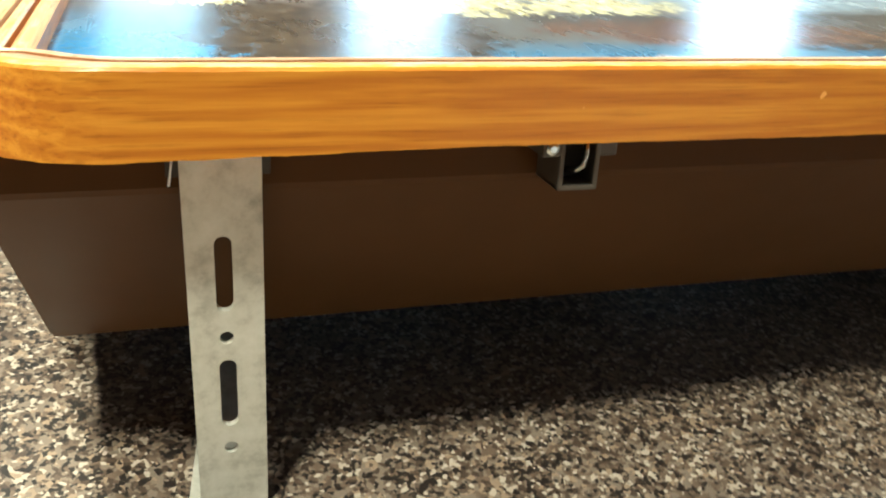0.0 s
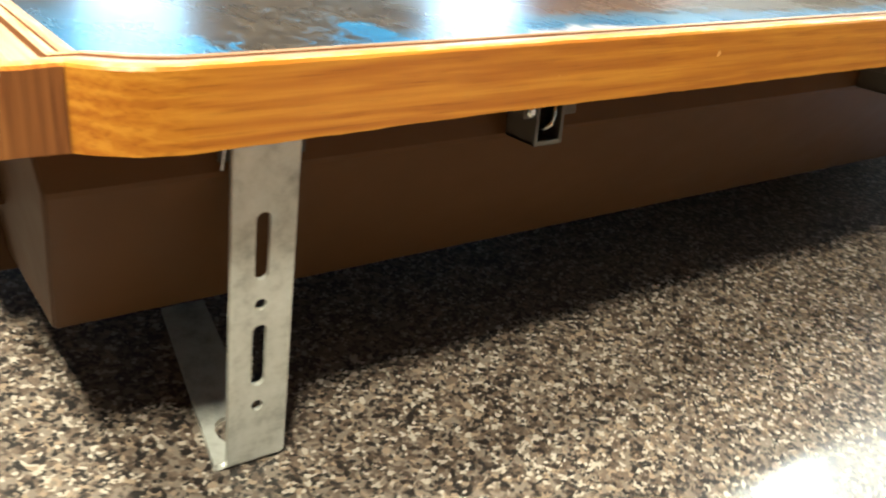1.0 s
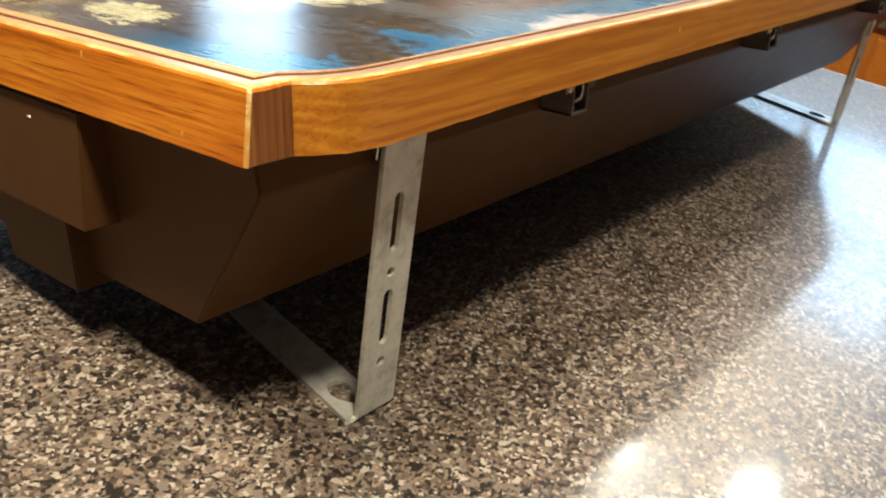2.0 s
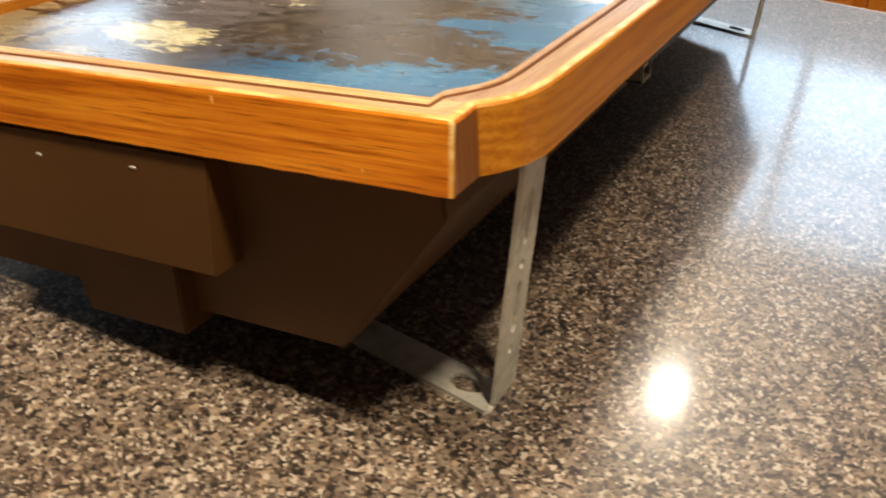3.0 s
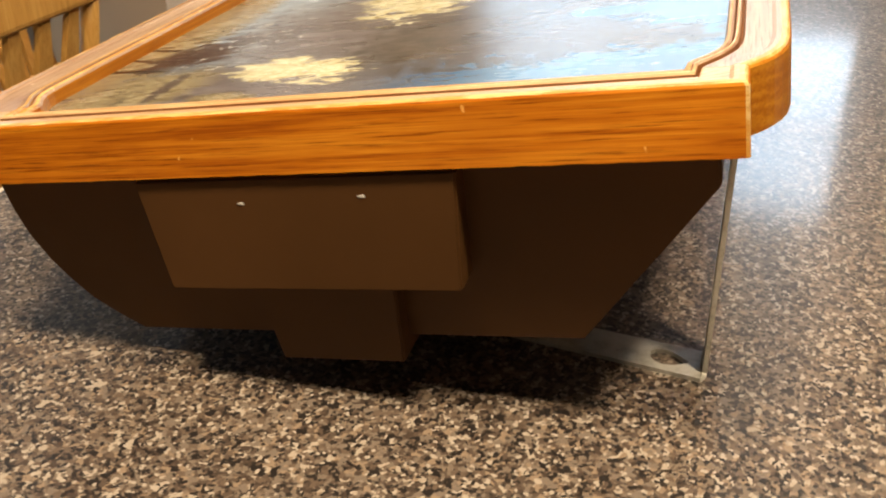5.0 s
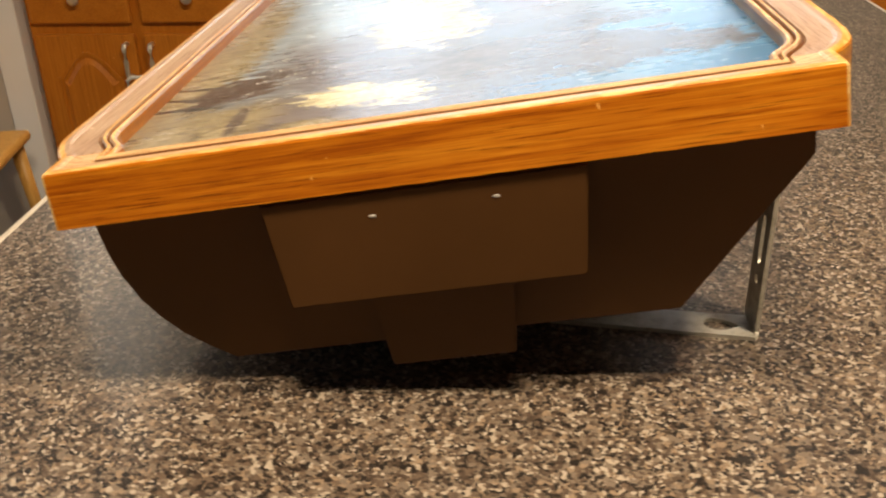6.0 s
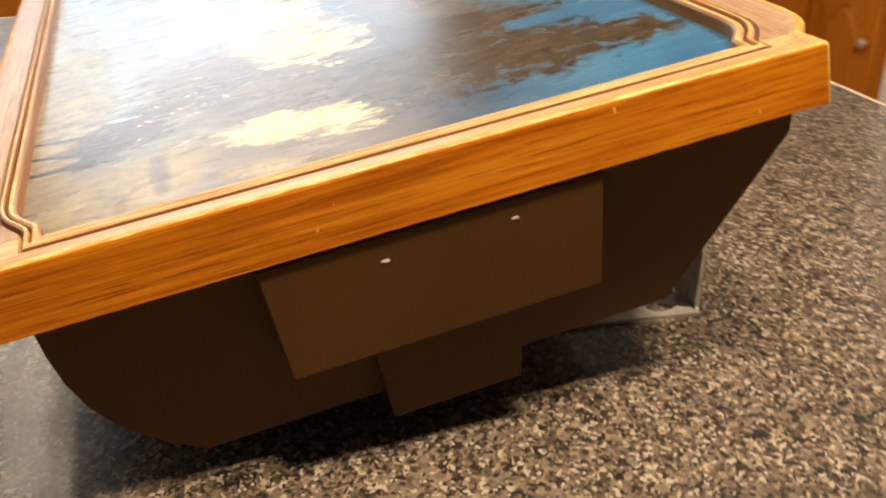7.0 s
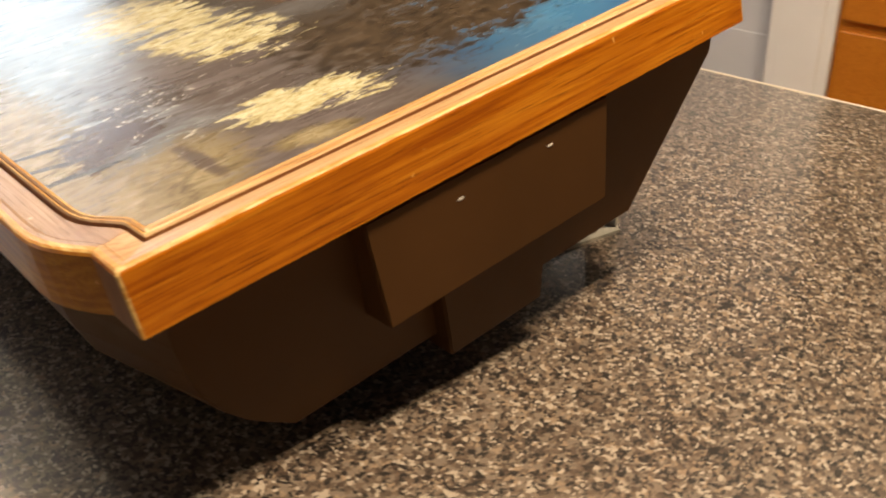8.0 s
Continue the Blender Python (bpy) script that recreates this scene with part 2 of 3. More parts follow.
def make_painting():
    m, nt, b = material("varnished_oil_paint", 0.2)
    tc = nt.nodes.new("ShaderNodeTexCoord")
    sp = nt.nodes.new("ShaderNodeSeparateXYZ")
    nt.links.new(tc.outputs["Object"], sp.inputs[0])
    X, Y = sp.outputs[0], sp.outputs[1]
    daub = tex_noise(nt, coords(nt, (110, 26, 40)), 1, 6, 0.68, 0.6)
    leaf = tex_noise(nt, coords(nt, (150, 46, 60)), 1, 6, 0.72, 0.8)
    twig = tex_noise(nt, coords(nt, (105, 58, 60), shift=(2, 5, 1)), 1, 5, 0.66, 0.5)
    wide = tex_noise(nt, coords(nt, (12, 7, 7)), 1, 4)

    def blob(cx, cy, rx, ry, rag=0.5, edge=0.12, tx=leaf, slant=0.0):
        px = maths(nt, "SUBTRACT", X, cx)
        dy = maths(nt, "SUBTRACT", Y, cy)
        dx = maths(nt, "DIVIDE", maths(nt, "SUBTRACT", px, maths(nt, "MULTIPLY", dy, slant)), rx)
        dy = maths(nt, "DIVIDE", dy, ry)
        d = maths(nt, "ADD", maths(nt, "MULTIPLY", dx, dx), maths(nt, "MULTIPLY", dy, dy))
        d = maths(nt, "ADD", d, maths(nt, "MULTIPLY", maths(nt, "SUBTRACT", tx, 0.5), rag * 6))
        r = nt.nodes.new("ShaderNodeMapRange")
        r.inputs[1].default_value, r.inputs[2].default_value = 1 + edge, 1 - edge
        nt.links.new(d, r.inputs[0])
        return r.outputs[0]

    wash = maths(nt, "ADD", maths(nt, "MULTIPLY", wide, 0.65), maths(nt, "MULTIPLY", daub, 0.35))
    water = ramp(nt, wash, [(0.32, (0.034, 0.029, 0.027)), (0.5, (0.072, 0.064, 0.060)), (0.66, (0.14, 0.14, 0.15))])
    sky_c = ramp(nt, wide, [(0.3, (0.018, 0.090, 0.225)), (0.7, (0.060, 0.20, 0.37))])
    mist = ramp(nt, daub, [(0.28, (0.15, 0.20, 0.26)), (0.72, (0.36, 0.43, 0.50))])
    grass = ramp(nt, leaf, [(0.32, (0.07, 0.050, 0.028)), (0.5, (0.23, 0.185, 0.10)), (0.66, (0.42, 0.36, 0.235))])
    dab = tex_noise(nt, coords(nt, (190, 85, 100), shift=(1, 8, 3)), 1, 5, 0.72, 0.8)
    gold = ramp(nt, maths(nt, "ADD", maths(nt, "MULTIPLY", leaf, 0.5), maths(nt, "MULTIPLY", dab, 0.5)),
                [(0.39, (0.20, 0.15, 0.06)), (0.46, (0.44, 0.39, 0.21)), (0.58, (0.64, 0.62, 0.45))])
    fleck = ramp(nt, dab, [(0.30, (0.010, 0.008, 0.008)), (0.42, (0.05, 0.025, 0.018)), (0.52, (0.07, 0.06, 0.06)), (0.60, (0.16, 0.15, 0.16)), (0.655, (0.55, 0.53, 0.50))])
    trees = ramp(nt, twig, [(0.34, (0.024, 0.017, 0.012)), (0.50, (0.055, 0.038, 0.024)), (0.70, (0.105, 0.073, 0.044))])
    rust = ramp(nt, leaf, [(0.3, (0.060, 0.030, 0.020)), (0.7, (0.15, 0.085, 0.055))])
    # brown greyed towards mauve: haze reflected by the varnish, put into the pigment
    hazed_umber = ramp(nt, daub, [(0.3, (0.060, 0.047, 0.046)), (0.5, (0.105, 0.086, 0.085)), (0.72, (0.20, 0.175, 0.175))])
    c = water
    c = mix(nt, blob(0.60, 0.02, 0.62, 0.085, 0.35, 0.8, wash), c, sky_c)
    c = mix(nt, blob(0.10, 0.03, 0.14, 0.155, 0.4, 0.8, wash), c, sky_c)
    c = mix(nt, blob(0.34, 0.04, 0.05, 0.03, 0.8, 0.5, daub), c, (0.55, 0.50, 0.52))
    c = mix(nt, blob(0.60, 0.36, 0.42, 0.10, 0.4, 0.5, wide), c, mist)
    c = mix(nt, blob(0.27, 0.375, 0.10, 0.050, 0.6, 0.8, wash), c, mist)
    # brown woods and what they mirror in the lake
    c = mix(nt, blob(0.230, 0.300, 0.110, 0.080, 0.6, 0.8, daub), c, hazed_umber)
    c = mix(nt, blob(0.085, 0.330, 0.045, 0.115, 0.5, 0.7, daub), c, hazed_umber)
    c = mix(nt, blob(0.175, 0.190, 0.080, 0.062, 0.8, 0.55, twig), c, trees)
    c = mix(nt, blob(0.150, 0.120, 0.052, 0.060, 0.8, 0.45, twig), c, trees)
    c = mix(nt, blob(0.225, 0.125, 0.034, 0.055, 0.8, 0.5, twig), c, trees)
    c = mix(nt, blob(0.138, 0.055, 0.026, 0.036, 0.9, 0.4, twig), c, trees)
    c = mix(nt, blob(0.205, 0.092, 0.012, 0.024, 1.0, 0.4, twig), c, sky_c)
    c = mix(nt, blob(0.62, 0.115, 0.16, 0.040, 1.0, 0.32, twig), c, trees)
    c = mix(nt, blob(0.42, 0.15, 0.12, 0.045, 0.7, 0.3, daub), c, rust)
    # reeds along the near and the left shore, with dark water between
    c = mix(nt, blob(0.30, 0.432, 0.24, 0.036, 0.9, 0.35), c, grass)
    c = mix(nt, blob(0.088, 0.396, 0.046, 0.052, 0.8, 0.45, leaf, -0.35), c, grass)
    c = mix(nt, blob(0.52, 0.455, 0.2, 0.02, 0.7, 0.2), c, grass)
    c = mix(nt, blob(0.180, 0.392, 0.030, 0.034, 0.9, 0.25, daub, -0.4), c, (0.055, 0.028, 0.018))
    c = mix(nt, blob(0.100, 0.372, 0.030, 0.006, 0.6, 0.5, daub, 0.1), c, (0.090, 0.066, 0.050))
    c = mix(nt, blob(0.146, 0.424, 0.0035, 0.028, 0.5, 0.2, daub, 0.15), c, (0.02, 0.014, 0.01))
    c = mix(nt, blob(0.172, 0.432, 0.0030, 0.024, 0.5, 0.3, daub, 0.35), c, (0.03, 0.02, 0.014))
    c = mix(nt, blob(0.198, 0.425, 0.0028, 0.026, 0.5, 0.3, daub, 0.25), c, (0.03, 0.02, 0.014))
    c = mix(nt, blob(0.070, 0.312, 0.012, 0.024, 1.0, 0.4, leaf, 0.2), c, grass)
    c = mix(nt, blob(0.121, 0.283, 0.0235, 0.051, 1.0, 0.07, daub, 0.27), c, gold)
    c = mix(nt, blob(0.300, 0.256, 0.058, 0.046, 1.5, 0.07, daub, 0.3), c, gold)
    c = mix(nt, blob(0.395, 0.268, 0.060, 0.042, 1.4, 0.07, daub), c, gold)
    c = mix(nt, blob(0.215, 0.352, 0.022, 0.032, 1.1, 0.5, twig), c, fleck)
    spark = tex_noise(nt, coords(nt, (130, 60, 60), shift=(7, 2, 4)), 1, 3, 0.6, 0.6)
    dots = ramp(nt, spark, [(0.65, (0, 0, 0)), (0.685, (0.9, 0.9, 0.9))])
    c = mix(nt, maths(nt, "MULTIPLY", dots, blob(0.20, 0.345, 0.09, 0.060, 0.3, 0.5, wide)), c, (0.70, 0.69, 0.66))
    nt.links.new(c, b.inputs["Base Color"])
    nt.links.new(grey(nt, wash, 0.18, 0.36), b.inputs["Roughness"])
    bump(nt, b, maths(nt, "ADD", daub, maths(nt, "ADD", leaf, dab)), 0.13, 0.0005)
    return m


painting_mat = make_painting()


# ---- building helpers ----
def mesh_of(name, bm, mats, smooth=False):
    me = bpy.data.meshes.new(name)
    bmesh.ops.recalc_face_normals(bm, faces=bm.faces[:])
    if smooth:
        for f in bm.faces:
            f.smooth = True
    bm.to_mesh(me)
    bm.free()
    for mt in (mats if isinstance(mats, (list, tuple)) else [mats]):
        me.materials.append(mt)
    return me


def part(name, bm, mats, parent=None, label="", m=None, smooth=False):
    ob = new(name, mesh_of(name, bm, mats, smooth))
    if parent:
        ob.parent = parent
    if m is not None:
        ob.matrix_basis = m
    return tagged(ob, label)


def thing(name, label, category, m=None, group="", kind=""):
    ob = new(name)
    ob.empty_display_size = 0.05
    if m is not None:
        ob.matrix_basis = m
    return tagged(ob, label, category, group, kind)


def box(bm, x0, y0, z0, x1, y1, z1, bevel=0.0, segs=2):
    r = bmesh.ops.create_cube(bm, size=1)
    vs = r["verts"]
    for v in vs:
        v.co = Vector(((x0 + x1) / 2 + v.co.x * (x1 - x0), (y0 + y1) / 2 + v.co.y * (y1 - y0), (z0 + z1) / 2 + v.co.z * (z1 - z0)))
    if bevel:
        es = list({e for v in vs for e in v.link_edges})
        bmesh.ops.bevel(bm, geom=es, offset=bevel, segments=segs, affect="EDGES", profile=0.5)
    return bm


def boxed(*a, **k):
    return box(bmesh.new(), *a, **k)


def rod(bm, a, b, r0, r1=None, n=12):
    a, b = Vector(a), Vector(b)
    r1 = r0 if r1 is None else r1
    q = (b - a).to_track_quat("Z", "Y").to_matrix().to_4x4()
    bmesh.ops.create_cone(bm, cap_ends=True, segments=n, radius1=r0, radius2=r1, depth=(b - a).length, matrix=Matrix.Translation((a + b) / 2) @ q)
    return bm


def tube(bm, pts, r, n=8):
    """A bent rod through the points."""
    pts = [Vector(p) for p in pts]
    rings = []
    for i, p in enumerate(pts):
        d = (pts[min(i + 1, len(pts) - 1)] - pts[max(i - 1, 0)]).normalized()
        q = d.to_track_quat("Z", "Y").to_matrix()
        rings.append([bm.verts.new(p + q @ Vector((r * math.cos(k * 6.2832 / n), r * math.sin(k * 6.2832 / n), 0))) for k in range(n)])
    for a, b in zip(rings, rings[1:]):
        for k in range(n):
            bm.faces.new((a[k], a[(k + 1) % n], b[(k + 1) % n], b[k]))
    bm.faces.new(rings[0][::-1])
    bm.faces.new(rings[-1])
    return bm


def lathe(bm, prof, n=20, axis=None):
    """A turned form: prof gives (radius, height)."""
    rings = [[bm.verts.new((r * math.cos(k * 6.28318 / n), r * math.sin(k * 6.28318 / n), h)) for k in range(n)] for r, h in prof]
    for a, b in zip(rings, rings[1:]):
        for k in range(n):
            bm.faces.new((a[k], a[(k + 1) % n], b[(k + 1) % n], b[k]))
    bm.faces.new(rings[0][::-1])
    bm.faces.new(rings[-1])
    if axis is not None:
        bmesh.ops.transform(bm, matrix=axis, verts=bm.verts[:])
    return bm


def plate(outer, holes, thick):
    """A flat plate in the xy plane with holes through it, from z = 0 down to -thick."""
    bm = bmesh.new()
    edges = []
    for loop in [outer] + holes:
        vs = [bm.verts.new((x, y, 0)) for x, y in loop]
        edges += [bm.edges.new((vs[k], vs[(k + 1) % len(vs)])) for k in range(len(vs))]
    bmesh.ops.triangle_fill(bm, use_beauty=True, edges=edges)
    r = bmesh.ops.extrude_face_region(bm, geom=bm.faces[:])
    bmesh.ops.translate(bm, vec=(0, 0, -thick), verts=[g for g in r["geom"] if isinstance(g, bmesh.types.BMVert)])
    return bm


def oval(cx, cy, rx, ry, n=20):
    return [(cx + rx * math.cos(k * 6.28318 / n), cy + ry * math.sin(k * 6.28318 / n)) for k in range(n)]


def slot(cx, y0, y1, r, n=8):
    top = [(cx + r * math.cos(k * math.pi / n), y1 - r + r * math.sin(k * math.pi / n)) for k in range(n + 1)]
    return top + [(cx - r * math.cos(k * math.pi / n), y0 + r - r * math.sin(k * math.pi / n)) for k in range(n + 1)]


# ---- the room ----
def wall(name, x0, y0, z0, x1, y1, z1, label="warm beige painted wall", mat=None):
    return tagged(part(name, boxed(x0, y0, z0, x1, y1, z1), mat or wall_paint), label, "wall", kind="structure")


tagged(part("floor", boxed(WEST, SOUTH, FLOOR - 0.1, EAST, NORTH, FLOOR), floor_mat), "pale grey tiled kitchen floor", "floor", kind="structure")
tagged(part("ceiling", boxed(WEST, SOUTH, CEIL, EAST, NORTH, CEIL + 0.1), ceil_paint), "flat white painted ceiling", "ceiling", kind="structure")
wall("wall_west", WEST - 0.15, SOUTH, FLOOR, WEST, NORTH, CEIL)


def pierced(name, lo, hi, holes, m, mat):
    """A wall in its own xz plane, 0.15 thick, with window openings (x0, z0, x1, z1)."""
    bm = plate([(lo, FLOOR), (hi, FLOOR), (hi, CEIL), (lo, CEIL)], [[(a, b), (c, b), (c, d), (a, d)] for a, b, c, d in holes], 0.15)
    return tagged(part(name, bm, mat, None, "", m), "warm white painted wall with window openings", "wall", kind="structure")


EASTM = Matrix.Translation((EAST, 0, 0)) @ Matrix(((0, 0, -1, 0), (1, 0, 0, 0), (0, 1, 0, 0), (0, 0, 0, 1)))
NORTHM = Matrix.Translation((0, NORTH, 0)) @ Matrix(((1, 0, 0, 0), (0, 0, -1, 0), (0, 1, 0, 0), (0, 0, 0, 1)))
EAST_HOLES = [(-0.38, 0.49, 0.95, 1.11), (2.97, -0.03, 3.63, 0.67)]
NORTH_HOLES = [(0.88, -0.03, 1.32, 0.67), (-0.18, -0.03, 0.22, 0.67)]
pierced("wall_east", SOUTH, NORTH, EAST_HOLES, EASTM, tan_paint)
pierced("wall_north", WEST, EAST, NORTH_HOLES, NORTHM, wall_paint)


def window(name, hole, m, mullions):
    a, b, c, d = hole
    w = thing(name, "white framed window with bright daylight", "window", m, kind="structure")
    for x0, z0, x1, z1 in ((a - .05, b - .05, c + .05, b), (a - .05, d, c + .05, d + .05), (a - .05, b, a, d), (c, b, c + .05, d)):
        part("window_frame", boxed(x0, z0, 0.0, x1, z1, 0.02, bevel=0.003), trim_white, w)
    for k in range(1, mullions):
        x = a + (c - a) * k / mullions
        part("glazing_bar", boxed(x - .015, b, -0.045, x + .015, d, -0.015, bevel=0.002), trim_white, w)
    z = (b + d) / 2
    part("glazing_bar", boxed(a, z - .012, -0.043, c, z + .012, -0.017, bevel=0.002), trim_white, w)


window("window_1", EAST_HOLES[0], EASTM, 3)
window("window_2", EAST_HOLES[1], EASTM, 1)
window("window_3", NORTH_HOLES[0], NORTHM, 1)
window("window_4", NORTH_HOLES[1], NORTHM, 1)

# south side: a narrow grey door in a block of wall between the cabinets
DX0, DX1, DY = 0.86, 1.415, -1.69
wall("wall_south", WEST, SOUTH - 0.15, FLOOR, EAST, SOUTH, CEIL)
wall("wall_south_pier_1", 0.66, SOUTH, FLOOR, DX0, DY, CEIL)
wall("wall_south_pier_2", DX1, SOUTH, FLOOR, 1.60, DY, CEIL)
wall("wall_south_lintel", DX0, SOUTH, 1.14, DX1, DY, CEIL)
door = thing("door_1", "closed grey painted door in white casing", "door", kind="structure")
part("door_leaf", boxed(DX0, DY - 0.10, FLOOR, DX1, DY - 0.06, 1.14), grey_paint, door)
part("door_panel", boxed(DX0 + 0.004, DY - 0.060, FLOOR + 0.02, DX1 - 0.004, DY - 0.054, -0.30, bevel=0.002), grey_paint, door)
for x0, x1 in ((0.665, DX0 - 0.012), (DX1 + 0.012, 1.595)):
    part("door_casing", boxed(x0, DY, FLOOR, x1, DY + 0.03, 1.30, bevel=0.006), trim_white, door, "white gloss casing")
    part("casing_bead", boxed(x0 + 0.03, DY + 0.03, FLOOR, x1 - 0.03, DY + 0.036, 1.27, bevel=0.003), trim_white, door)
part("door_casing", boxed(DX0 - 0.012, DY, 1.14, DX1 + 0.012, DY + 0.03, 1.30, bevel=0.006), trim_white, door, "white gloss casing")
wall("wall_return", 1.90, 1.60, FLOOR, EAST, 2.06, CEIL, "pale tan painted end of wall beside the cabinets", tan_paint)
tagged(part("trim", boxed(1.885, 1.52, FLOOR, EAST, 1.60, CEIL, bevel=0.004), trim_white), "cream painted corner trim beside the cabinets", "trim", kind="structure")


# ---- ceiling lamps ----
def ceiling_lamp(x, y):
    t = thing("ceiling_lamp", "round white recessed ceiling lamp, lit", "lamp", pose(x, y, CEIL), "ceiling lamps")
    part("ring", lathe(bmesh.new(), [(0.095, 0.0), (0.10, -0.006), (0.09, -0.012), (0.075, -0.004), (0.075, 0.0)]), trim_white, t)


# the third ring goes with the added, unseen lamp
for lx, ly, lw, lc in LAMPS:
    ceiling_lamp(lx, ly)
for lx, ly, lw in SINK_LAMPS:
    t = thing("sink_lamp", "small bare-bulb ceiling lamp over the sink, lit", "lamp", pose(lx, ly, CEIL), "sink lamps")
    part("rose", lathe(bmesh.new(), [(0.060, 0.0), (0.060, -0.012), (0.045, -0.022), (0.018, -0.030), (0.016, -0.095)]), trim_white, t, "", None, True)


# ---- cabinets ----
def arch_panel(w, h, rise, inset):
    """A door leaf in the xz plane facing -y: flat slab, with a raised panel whose top is an arch."""
    n = 18
    pts = [(inset, inset), (w - inset, inset), (w - inset, h - inset - rise)]
    for k in range(1, n):
        u = k / n
        x = w - inset - u * (w - 2 * inset)
        shoulder = 0.06
        s = 0.0 if u < shoulder or u > 1 - shoulder else math.sin(math.pi * (u - shoulder) / (1 - 2 * shoulder))
        pts.append((x, h - inset - rise + rise * s))
    pts.append((inset, h - inset - rise))
    return pts


def shrink(pts, d, w, h):
    cx, cz = w / 2, h / 2
    return [(cx + (x - cx) * (1 - 2 * d / w), cz + (z - cz) * (1 - 2 * d / h)) for x, z in pts]


STAND = Matrix(((1, 0, 0, 0), (0, 0, -1, 0), (0, 1, 0, 0), (0, 0, 0, 1)))


def cab_door(w, h, parent, m):
    d = part("door", boxed(0, -0.020, 0, w, 0, h, bevel=0.003), cab_y, parent, "arched raised-panel door", m)
    pts = arch_panel(w, h, 0.072, 0.046)
    # the sunk ring round the panel, and the panel proud of it
    bm = plate(pts, [shrink(pts, 0.012, w, h)], 0.004)
    part("moulding", bm, cab_h, d, "", pose(0, -0.0245, 0) @ STAND)
    bm = bmesh.new()
    lo = [bm.verts.new((x, -0.0203, z)) for x, z in shrink(pts, 0.022, w, h)]
    hi = [bm.verts.new((x, -0.027, z)) for x, z in shrink(pts, 0.040, w, h)]
    for k in range(len(lo)):
        bm.faces.new((lo[k], lo[(k + 1) % len(lo)], hi[(k + 1) % len(lo)], hi[k]))
    bm.faces.new(hi)
    part("raised_panel", bm, cab_y, d)
    return d


def knob(parent, m):
    bm = lathe(bmesh.new(), [(0.006, 0), (0.006, 0.012), (0.010, 0.015), (0.0155, 0.019), (0.0155, 0.025), (0.010, 0.029), (0.003, 0.030)], 16, Matrix.Rotation(radians(90), 4, "X"))
    part("knob", bm, brass, parent, "round satin knob", m, True)


def pull(parent, m):
    bm = tube(bmesh.new(), [(0, 0, 0.045), (0, -0.022, 0.045), (0, -0.028, 0.036), (0, -0.026, 0), (0, -0.028, -0.036), (0, -0.022, -0.045), (0, 0, -0.045)], 0.0068)
    part("pull", bm, brass, parent, "satin upright pull", m, True)


def base_cabinet(m, cols=2, width=0.31, pulls=True, drawers=False):
    """Seen from its front, -y; x runs to the right, z = 0 is the top of the worktop."""
    t = thing("base_cabinet", "honey oak base cabinet with a stack of drawers" if drawers else "honey oak base cabinet with arched doors and drawers", "cabinet", m, "kitchen base cabinets")
    w = cols * width
    part("body", boxed(0, 0.0, FLOOR + 0.10, w, 0.58, -0.042, bevel=0.001), cab_y, t)
    part("plinth", boxed(0, 0.06, FLOOR, w, 0.56, FLOOR + 0.10), black, t, "dark toe kick")
    for k in range(cols):
        x0 = k * width + 0.014
        wd = width - 0.028
        dr = part("drawer_front", boxed(0, -0.02, 0, wd, 0, 0.138, bevel=0.006), cab_h, t, "", pose(x0, 0, -0.20))
        knob(dr, pose(wd / 2, -0.02, 0.069))
        if drawers:
            for z0, z1 in ((-0.475, -0.222), (-0.775, -0.497)):
                dr = part("drawer_front", boxed(0, -0.02, 0, wd, 0, z1 - z0, bevel=0.006), cab_h, t, "", pose(x0, 0, z0))
                knob(dr, pose(wd / 2, -0.02, (z1 - z0) / 2))
            continue
        d = cab_door(wd, 0.545, t, pose(x0, 0, -0.775))
        if pulls:
            pull(d, pose(wd - 0.022 if k % 2 == 0 else 0.022, -0.02, 0.475))
        else:
            knob(d, pose(wd - 0.03 if k % 2 == 0 else 0.03, -0.02, 0.40))
    return t


CABX = 1.90
FACE_W = Matrix.Rotation(radians(-90), 4, "Z")
for k in range(5):
    base_cabinet(Matrix.Translation((CABX, 1.495 - k * 0.62, 0)) @ FACE_W)
tagged(part("worktop", boxed(CABX - 0.03, SOUTH + 0.005, -0.040, EAST - 0.002, 1.51, 0.0, bevel=0.005), laminate), "speckled laminate worktop along the window wall", "worktop")
FACE_N = Matrix.Rotation(radians(180), 4, "Z")


tagged(part("corner_filler", boxed(CABX - 0.02, -1.668, FLOOR + 0.10, CABX + 0.3, -1.607, -0.042), cab_y), "honey oak filler panel in the cabinet corner", "panel")
SFACE = -1.65
for xr, cols, wide in ((0.655, 1, 0.46), (0.19, 2, 0.31), (1.899, 1, 0.295)):
    base_cabinet(Matrix.Translation((xr, SFACE, 0)) @ FACE_N, cols, wide, False, wide > 0.4)
for x0, x1 in ((-0.60, 0.658), (1.602, 1.868)):
    tagged(part("worktop", boxed(x0, SOUTH + 0.002, -0.040, x1, SFACE + 0.03, 0.0, bevel=0.005), laminate), "speckled laminate worktop beside the grey door", "worktop")


